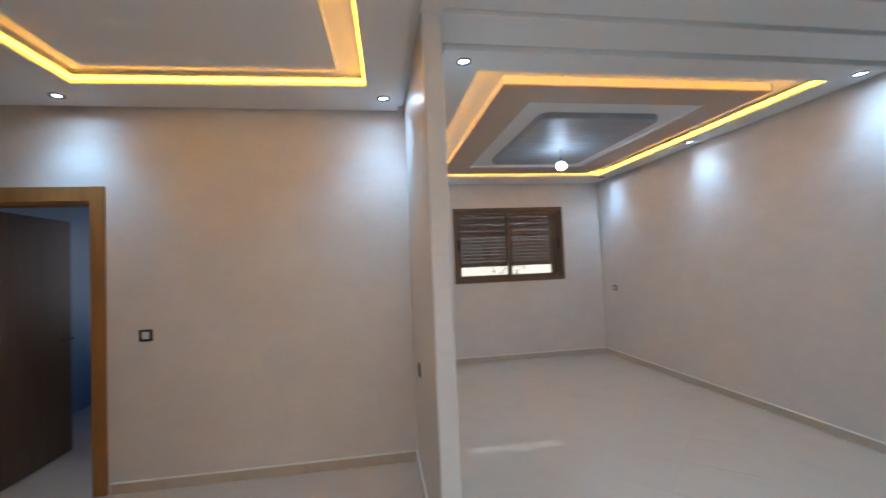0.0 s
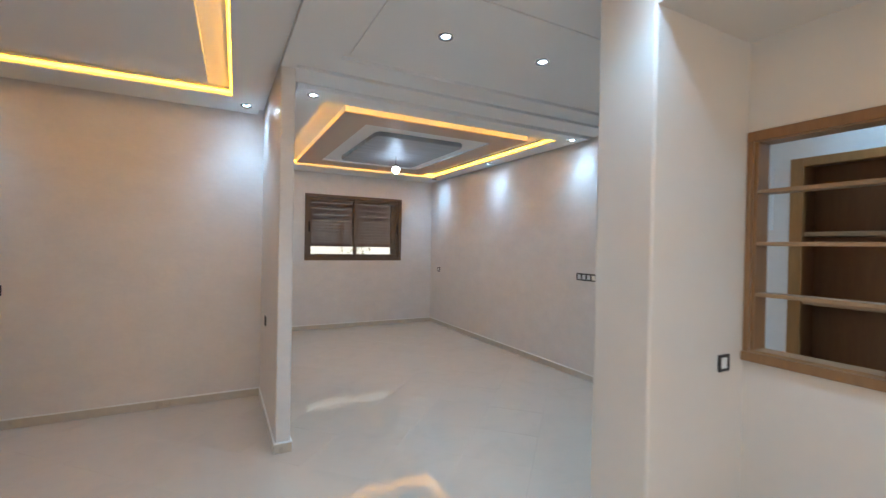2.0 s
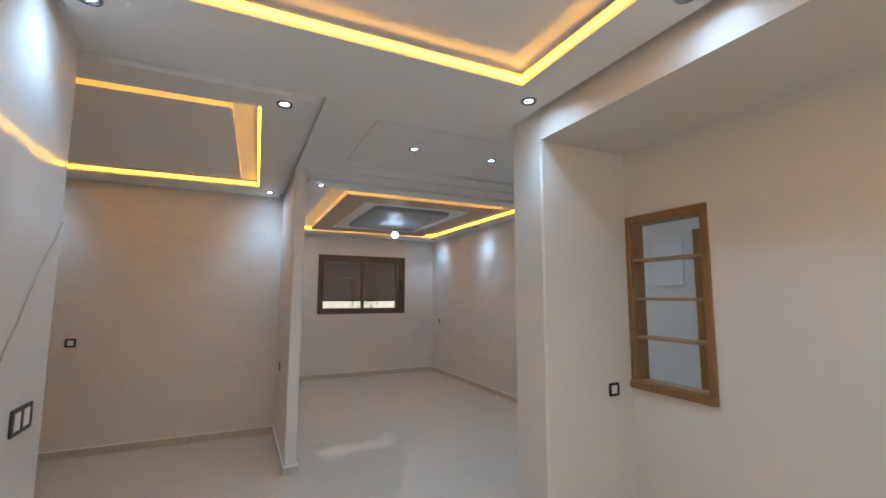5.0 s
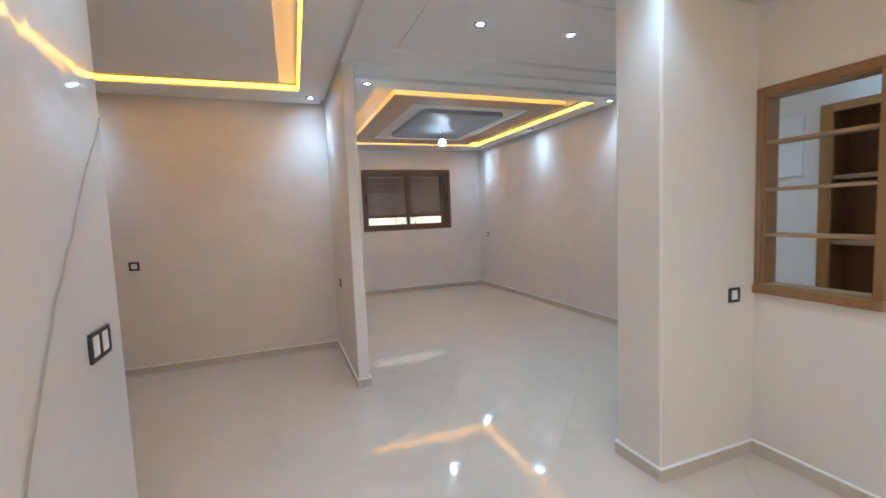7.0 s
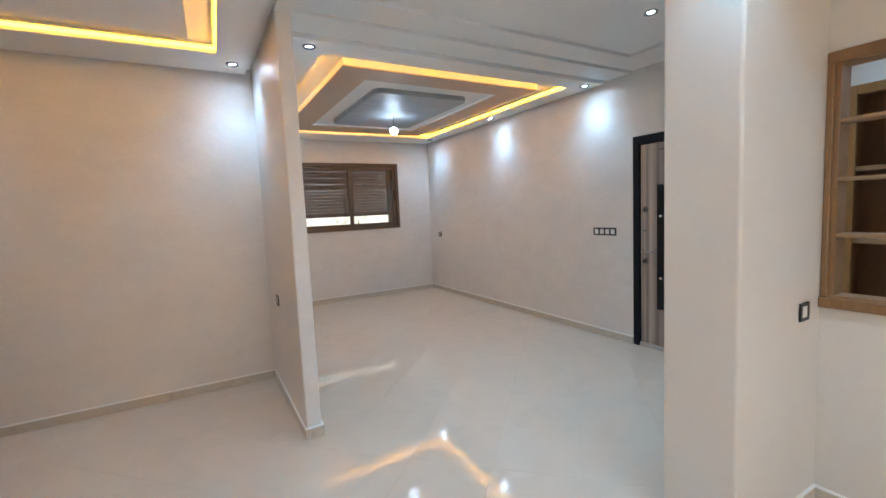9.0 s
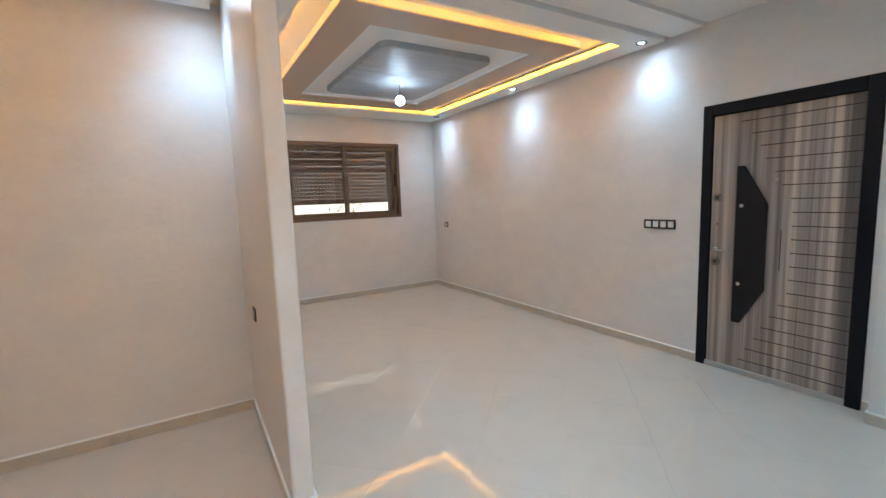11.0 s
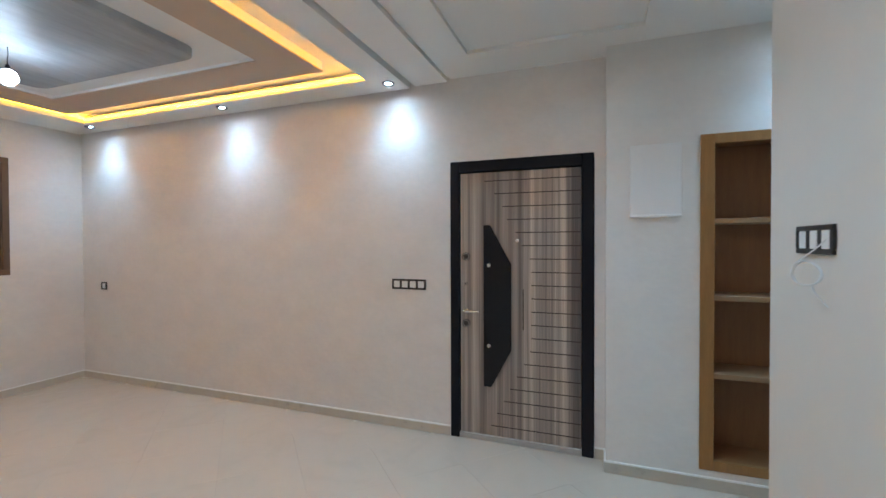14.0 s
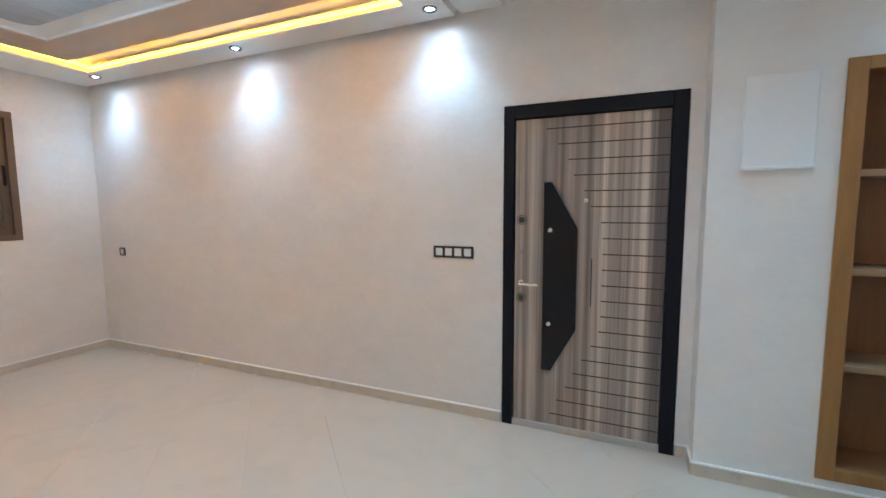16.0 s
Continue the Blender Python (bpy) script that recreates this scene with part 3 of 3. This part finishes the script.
for z, r in ((1.40, 0.030), (0.885, 0.030)):
    bm = B()
    lathe(bm, [(r, -0.012), (r, -0.004), (r * 0.72, -0.003), (r * 0.70, -0.007), (r * 0.42, -0.007), (r * 0.40, -0.006), (r * 0.2, -0.006)], 24, "y")
    for v in bm.verts:
        v.co += Vector((1.985, 0, z))
    lock = part("lock", bm, M_THRESH, leaf, "round satin steel lock rosette with dark rim")
    bm = B()
    lathe(bm, [(r * 0.46, -0.007), (r * 0.46, 0.006), (r * 0.36, 0.009)], 18, "y")
    for v in bm.verts:
        v.co += Vector((1.985, 0, z))
    box(bm, 1.9835, 1.9865, 0.009, 0.011, z - 0.006, z + 0.006)
    part("cylinder", bm, M_STEEL, lock, "dark key cylinder")
    bm = B()
    lathe(bm, [(r * 1.04, -0.012), (r * 1.04, -0.002), (r * 0.90, -0.0015), (r * 0.86, -0.0035)], 24, "y")
    for v in bm.verts:
        v.co += Vector((1.985, 0, z))
    part("rim", bm, M_STEEL, lock, "thin dark rim")
bm = B()
lathe(bm, [(0.013, -0.012), (0.013, 0.002), (0.007, 0.012)], 16, "y")
for v in bm.verts:
    v.co += Vector((1.985, 0, 1.19))
part("bolt_knob", bm, M_CHROME, leaf)
bm = B()
lathe(bm, [(0.020, -0.012), (0.020, -0.003), (0.010, 0.0), (0.010, 0.045)], 16, "y")
for v in bm.verts:
    v.co += Vector((1.985, 0, 0.985))
box(bm, 1.865, 1.995, 0.036, 0.054, 0.976, 0.994, 0.006, 2)
part("door_handle", bm, M_CHROME, leaf, "chrome lever handle")
bm = B()
lathe(bm, [(0.014, -0.012), (0.014, -0.006), (0.007, -0.004)], 16, "y")
for v in bm.verts:
    v.co += Vector((1.59, 0, 1.52))
part("peephole", bm, M_CHROME, leaf)
bm = B()
box(bm, 1.544, 1.551, -0.013, -0.0105, 0.86, 1.16)
part("inlay", bm, M_GROOVE, leaf)
bm = B()
box(bm, a + 0.075, b - 0.07, -0.02, 0.006, 0.0, 0.042, 0.003)
part("threshold", bm, M_THRESH, door, "brushed metal threshold")
bm = B()
box(bm, a - 0.1, b + 0.1, -0.26, -0.21, 0, h + 0.1)
part("outer_skin", bm, M_BLACK, door)

# ---- wooden side-room door, open into the room beyond ----
door2 = tagged(new("door_2"), "open dark wooden door in a honey-coloured frame", "door", kind="structure")
door2.matrix_world = pose(0, LEFT_N, 0, 0, 0, 0)
bm = B()
for s0, s1 in ((LD[0] - 0.04, LD[0] + 0.03), (LD[1] - 0.03, LD[1] + 0.065)):
    box(bm, s0, s1, -0.014, 0.0, 0.0, 2.168, 0.003)
box(bm, LD[0] + 0.03, LD[1] - 0.03, -0.014, 0.0, 2.06, 2.168, 0.003)
part("casing", bm, M_WOOD, door2, "honey wood architrave")
bm = B()
box(bm, LD[0] + 0.001, LD[0] + 0.03, 0.0, 0.139, 0.0, 2.06)
box(bm, LD[1] - 0.03, LD[1] - 0.001, 0.0, 0.139, 0.0, 2.06)
box(bm, LD[0] + 0.03, LD[1] - 0.03, 0.0, 0.139, 2.045, 2.073)
part("jamb", bm, M_WOOD, door2)
bm = B()
lx = LD[0] + 0.032
box(bm, lx, lx + 0.04, 0.142, 0.945, 0.012, 2.035, 0.003)
leaf2 = part("leaf", bm, M_DOORWOOD, door2, "dark brown veneered leaf")
bm = B()
lathe(bm, [(0.022, 0.0), (0.022, 0.008), (0.009, 0.01), (0.009, 0.05)], 14, "y")
for v in bm.verts:
    v.co = Vector((lx + 0.04 + v.co.y, 0.885 + v.co.x, 1.0 + v.co.z))
box(bm, lx + 0.078, lx + 0.094, 0.765, 0.90, 0.991, 1.009, 0.005, 2)
part("door_handle", bm, M_STEEL, leaf2)

# ---- pierced shelf opening in the niche wall ----
niche = thing("wall_shelf_opening", pose(NICHE_W, 0, 0, 0, 0, 90), "honey wood framed see-through shelf opening in a cream wall", "shelf")
o = (-0.452, 0.1205, 0.962, 2.101)
bm = B()
box(bm, o[0], o[1], -0.002, 0.016, o[3] - 0.05, o[3], 0.003)
box(bm, o[0], o[1], -0.002, 0.030, o[2], o[2] + 0.045, 0.003)
box(bm, o[0], o[0] + 0.045, -0.002, 0.014, o[2] + 0.045, o[3] - 0.05, 0.003)
box(bm, o[1] - 0.024, o[1], -0.002, 0.014, o[2] + 0.045, o[3] - 0.05, 0.003)
part("face_frame", bm, M_DIMWOOD, niche)
bm = B()
t = 0.022
box(bm, NI[0] + 0.002, NI[0] + t, -0.106, -0.002, NI[2] + t, NI[3] - t)
box(bm, NI[1] - t, NI[1] - 0.002, -0.106, -0.002, NI[2] + t, NI[3] - t)
part("lining", bm, M_DIMWOOD, niche)
for z0, z1 in ((NI[2] + 0.002, NI[2] + t), (NI[3] - t, NI[3] - 0.002)):
    bm = B()
    box(bm, NI[0] + 0.002, NI[1] - 0.002, -0.106, -0.002, z0, z1)
    part("lining", bm, M_WOODX, niche)
for z in (1.293, 1.545, 1.803):
    bm = B()
    box(bm, NI[0] + t, NI[1] - t, -0.10, -0.006, z - 0.0095, z + 0.0095, 0.002)
    part("shelf", bm, M_WOODX, niche)

# ---- tall built-in shelf in the pier wall ----
book = thing("built_in_shelf", pose(STUB, 0, 0, 0, 0, 90), "tall empty honey wood shelf with dark back, set into the wall", "shelf")
o = SHELF
f = 0.072
bm = B()
box(bm, o[1] - f, o[1] + 0.004, -0.02, 0.012, o[2] - 0.004, o[3] + 0.004, 0.003)
box(bm, o[0] - 0.004, o[0] + f, -0.02, 0.012, o[2] - 0.004, o[3] + 0.004, 0.003)
box(bm, o[0] + f, o[1] - f, -0.02, 0.012, o[3] - 0.055, o[3] + 0.004, 0.003)
box(bm, o[0] + f, o[1] - f, -0.02, 0.012, o[2] - 0.004, o[2] + 0.055, 0.003)
part("face_frame", bm, M_WOOD, book)
bm = B()
box(bm, o[0] + 0.003, o[1] - 0.003, -0.315, -0.30, o[2] + 0.003, o[3] - 0.003)
part("back_panel", bm, M_DARKWOOD, book, "dark brown wooden back")
bm = B()
box(bm, o[1] - 0.022, o[1] - 0.003, -0.30, -0.02, o[2] + 0.003, o[3] - 0.003)
box(bm, o[0] + 0.003, o[0] + 0.022, -0.30, -0.02, o[2] + 0.003, o[3] - 0.003)
box(bm, o[0] + 0.022, o[1] - 0.022, -0.30, -0.02, o[3] - 0.022, o[3] - 0.003)
box(bm, o[0] + 0.022, o[1] - 0.022, -0.30, -0.02, o[2] + 0.003, o[2] + 0.04)
part("carcass", bm, M_DARKWOOD, book)
for z in (0.688, 1.163, 1.632):
    bm = B()
    box(bm, o[0] + 0.022, o[1] - 0.022, -0.30, -0.024, z - 0.015, z + 0.015, 0.002)
    part("shelf", bm, M_WOODX, book)

# ---- white distribution panel ----
pan = thing("electric_panel", pose(STUB, 0.694, 1.665, 0, 0, 90), "white metal electrical panel cover on the wall", "electric panel")
bm = B()
box(bm, -0.145, 0.145, 0.0, 0.016, 0.0, 0.45, 0.003)
part("cover", bm, M_PANEL, pan)
bm = B()
box(bm, -0.147, 0.147, 0.016, 0.026, -0.006, 0.012, 0.003)
part("lower_edge", bm, M_PANEL, pan)


# ---- switches and sockets ----
def plate(m, n, label, w1=0.071, h=0.083):
    """A black frame with n white modules, centred at the pose on its wall."""
    ob = thing("light_switch" if n > 1 else "wall_socket", m, label, "switch" if n > 1 else "socket", "wall switches and sockets")
    w = n * w1 + 0.014
    x0 = -w / 2
    bm = B()
    e = 0.015
    box(bm, x0, -x0, 0, 0.010, h / 2 - e, h / 2, 0.002)
    box(bm, x0, -x0, 0, 0.010, -h / 2, -h / 2 + e, 0.002)
    for k in range(n + 1):
        c = x0 + 0.007 + k * w1
        box(bm, max(x0, c - 0.009), min(-x0, c + 0.009), 0, 0.010, -h / 2 + e, h / 2 - e)
    rim = part("frame", bm, M_SWITCH, ob, "black frame")
    for k in range(n):
        c = x0 + 0.007 + (k + 0.5) * w1
        bm = B()
        box(bm, c - w1 / 2 + 0.009, c + w1 / 2 - 0.009, 0, 0.008, -h / 2 + e, h / 2 - e, 0.002)
        part("rocker", bm, M_WHITE, rim, "white insert")
    return ob


plate(pose(EAST, 2.464, 1.172, 0, 0, 90), 4, "black switch frame with four white rockers beside the entrance door")
plate(pose(EAST, 6.16, 1.045, 0, 0, 90), 1, "small black and white socket near the room corner")
plate(pose(2.12, COL_S, 0.962, 0, 0, 180), 1, "black and white socket on the cream pillar")
plate(pose(-1.60, LEFT_N, 1.09, 0, 0, 180), 1, "black framed white socket on the side room wall")
plate(pose(PART_W, 2.95, 0.815, 0, 0, 90), 1, "black framed socket on the partition wall")
plate(pose(BACK_W, 0.235, 1.09, 0, 0, -90), 2, "black frame with two white rockers on the glossy wall", w1=0.078, h=0.10)
plate(pose(NICHE_W, -1.412, 1.51, 0, 0, 90), 2, "black frame with two white modules on the cream wall")

tri = plate(pose(2.048, COL_N, 1.51, 0, 0, 0), 3, "black frame with three white modules and loose wires", w1=0.07)
loop = [(-0.075, 0.010, 0.0), (-0.072, 0.022, -0.018), (-0.060, 0.045, -0.042), (-0.035, 0.068, -0.070)]
for k in range(27):
    a = radians(30 + 36 * k)
    loop.append((-0.050 + (0.026 + 0.003 * math.sin(k * 1.3)) * math.cos(a), 0.042 + (0.026 + 0.003 * math.sin(k * 0.9)) * math.cos(a), -0.098 + (0.034 + 0.004 * math.cos(k * 0.6)) * math.sin(a)))
loop += [(-0.055, 0.030, -0.140), (-0.065, 0.016, -0.165), (-0.085, 0.007, -0.185)]
tube("wire_loop", loop, 0.0021, M_WHITE, tri)

cable_run = [(0.44, 1.885), (0.38, 1.80), (0.32, 1.74), (0.25, 1.66), (0.19, 1.575), (0.15, 1.525), (0.12, 1.465), (0.06, 1.41), (0.02, 1.335), (-0.036, 1.289), (-0.07, 1.215), (-0.10, 1.17), (-0.168, 1.057), (-0.277, 0.87), (-0.36, 0.62), (-0.43, 0.30), (-0.45, 0.06)]
cable = tube("loose_cable", [(BACK_W + (0.006 if z > 0.2 else 0.014), y, z) for y, z in cable_run], 0.0032, M_CABLE)
tagged(cable, "thin beige cable hanging loosely down a glossy wall", "cable")

# ---- ceiling bulb ----
bulb = thing("pendant_bulb", pose(2.07, 4.42, 2.712), "bare white bulb hanging on a short black cable", "bulb")
tube("cable", [(0, 0, 0.0), (0.006, 0.0, -0.04), (-0.004, 0.0, -0.08), (0, 0, -0.12)], 0.003, M_BLACK, bulb)
bm = B()
lathe(bm, [(0.004, -0.106), (0.011, -0.112), (0.013, -0.138), (0.012, -0.144)], 16)
part("socket", bm, M_BLACK, bulb, "small black lamp holder")
bm = B()
prof = []
for k in range(12):
    ang = radians(17 + 163 * k / 11)
    prof.append((0.048 * math.sin(ang) + 0.0005, -0.186 + 0.048 * math.cos(ang)))
lathe(bm, prof, 20)
part("globe", bm, M_BULB, bulb, "glowing white globe", smooth=True)

# ---- recessed downlights, some unseen and added as fill ----
first = None
DOWNLIGHTS = [
    # the two at x 0.60 mirror the east side, out of view
    (0.612, 2.558, SOFFIT), (3.455, 2.54, SOFFIT), (3.445, 4.20, SOFFIT), (3.44, 6.0, SOFFIT), (0.60, 4.20, SOFFIT), (0.60, 6.0, SOFFIT),
    (0.139, 3.152, SOFFIT), (-1.99, 3.205, SOFFIT), (0.085, 0.69, SOFFIT),
    (1.156, 1.254, PANELZ), (1.901, 1.237, PANELZ), (2.645, 1.22, PANELZ),
    # lamps at y -1.0 and further south are unseen, added as fill light
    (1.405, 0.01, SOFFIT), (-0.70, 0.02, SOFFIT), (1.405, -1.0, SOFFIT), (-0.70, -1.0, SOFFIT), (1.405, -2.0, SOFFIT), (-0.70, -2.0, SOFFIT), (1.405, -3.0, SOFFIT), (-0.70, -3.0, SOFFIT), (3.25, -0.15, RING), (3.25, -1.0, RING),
]
spot = bpy.data.lights.new("downlight_beam", "SPOT")
spot.energy = SPOT_W
spot.color = COOL
spot.spot_size = radians(112)
spot.spot_blend = 1.0
spot.shadow_soft_size = 0.03
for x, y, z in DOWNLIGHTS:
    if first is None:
        first = thing("downlight", pose(x, y, z), "round recessed spotlight with a chrome rim, lit cool white, some copies added as fill", "downlight", "ceiling downlights")
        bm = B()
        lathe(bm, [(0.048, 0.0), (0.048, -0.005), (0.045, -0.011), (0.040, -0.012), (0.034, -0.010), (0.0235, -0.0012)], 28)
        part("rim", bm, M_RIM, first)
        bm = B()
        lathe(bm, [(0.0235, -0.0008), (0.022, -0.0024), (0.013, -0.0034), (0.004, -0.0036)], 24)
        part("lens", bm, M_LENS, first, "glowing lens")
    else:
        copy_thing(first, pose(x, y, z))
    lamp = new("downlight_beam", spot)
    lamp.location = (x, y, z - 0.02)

# ---- outside, seen under the shutter ----
bm = B()
box(bm, -300, 300, -300, 300, -0.30, -0.12)
structure("ground", bm, M_GROUND, "pale paving outside", "ground")
# added backdrop, its warm cream bounces sun to brighten the shutter gaps
gw = thing("garden_wall", pose(2.0, 10.2, -0.12), "added cream backdrop that brightens the view through the shutter", "wall")
bm = B()
box(bm, -6, 6, 0, 0.2, 0, 4.2, 0.01)
part("panel", bm, M_OUTWALL, gw)
bm = B()
box(bm, -6.05, 6.05, -0.04, 0.24, 4.2, 4.28, 0.01)
part("coping", bm, M_OUTWALL, gw)
shrub = thing("shrub", pose(2.55, 8.1, -0.12), "small green shrub outside the window", "plant")
bm = B()
for i in range(7):
    a = i * 0.9
    lx, ly = 0.25 * math.cos(a), 0.25 * math.sin(a)
    s = 0.012
    vs = [bm.verts.new(p) for p in ((-s, 0, 0), (s, 0, 0), (0, s, 0), (lx, ly, 1.35))]
    for q in ((0, 1, 3), (1, 2, 3), (2, 0, 3)):
        bm.faces.new([vs[j] for j in q])
part("stems", bm, M_BARK, shrub)
bm = B()
rng = random.Random(4)
for i in range(260):
    c = Vector((rng.gauss(0, 0.2), rng.gauss(0, 0.2), rng.uniform(0.5, 1.6)))
    u = Vector((rng.uniform(-1, 1), rng.uniform(-1, 1), rng.uniform(-0.6, 0.8))).normalized()
    v = u.orthogonal().normalized()
    l, w = rng.uniform(0.04, 0.08), rng.uniform(0.012, 0.022)
    bm.faces.new([bm.verts.new(c), bm.verts.new(c + u * l * 0.5 + v * w), bm.verts.new(c + u * l), bm.verts.new(c + u * l * 0.5 - v * w)])
part("leaves", bm, M_LEAF, shrub)

# ---- floor: diagonal polished tiles on a grout bed ----
bm = B()
box(bm, LEFT_W - 0.2, EAST + 0.2, BACK_S - 0.2, NORTH + 0.2, -0.12, -0.006)
floor = structure("floor", bm, M_GROUT, "polished cream porcelain floor tiles laid diagonally", "floor")
TILE, JOINT, OFF_U, OFF_V = 0.5, 0.0005, 0.66 / math.sqrt(2), 2.337 / math.sqrt(2)
bm = B()
hs = (TILE - JOINT) / 2
lo = [bm.verts.new((x, y, -0.008)) for x, y in ((-hs, -hs), (hs, -hs), (hs, hs), (-hs, hs))]
md = [bm.verts.new((x, y, -0.0007)) for x, y in ((-hs, -hs), (hs, -hs), (hs, hs), (-hs, hs))]
hi = [bm.verts.new((x * 0.9992, y * 0.9992, 0.0)) for x, y in ((-hs, -hs), (hs, -hs), (hs, hs), (-hs, hs))]
for r0, r1 in ((lo, md), (md, hi)):
    for i in range(4):
        bm.faces.new((r0[i], r0[(i + 1) % 4], r1[(i + 1) % 4], r1[i]))
bm.faces.new(hi)
tile_mesh = mesh_of("tile", bm, M_TILE)
rng = random.Random(7)
rest = []
for i in range(-30, 31):
    for j in range(-30, 31):
        u, v = OFF_U + (i + 0.5) * TILE, OFF_V + (j + 0.5) * TILE
        x, y = (u + v) / math.sqrt(2), (v - u) / math.sqrt(2)
        m = pose(x, y, 0, rng.uniform(-0.11, 0.11), rng.uniform(-0.11, 0.11), -45 + 90 * rng.randrange(4))
        near = (-0.95 < x < 3.5 and -2.4 < y < 6.36) or (-3.2 < x < 0.4 and 0.2 < y < 3.75)
        if near and not (x > 2.5 and y < -1.2):
            t = new("tile", tile_mesh)
            t.matrix_world = m
            t.parent = floor
        elif LEFT_W - 0.3 < x < EAST + 0.3 and BACK_S - 0.3 < y < NORTH + 0.3:
            rest.append(m)
bm = B()
for m in rest:
    vs = [bm.verts.new(m @ Vector((a * hs, b * hs, 0))) for a, b in ((-1, -1), (1, -1), (1, 1), (-1, 1))]
    bm.faces.new(vs)
for co, no in (((EAST + 0.19, 0, 0), (1, 0, 0)), ((LEFT_W - 0.19, 0, 0), (-1, 0, 0)), ((0, NORTH + 0.19, 0), (0, 1, 0)), ((0, BACK_S - 0.19, 0), (0, -1, 0))):
    bmesh.ops.bisect_plane(bm, geom=list(bm.verts) + list(bm.edges) + list(bm.faces), plane_co=co, plane_no=no, clear_outer=True)
tagged(part("far_tiles", bm, M_TILE, floor), kind="stuff")
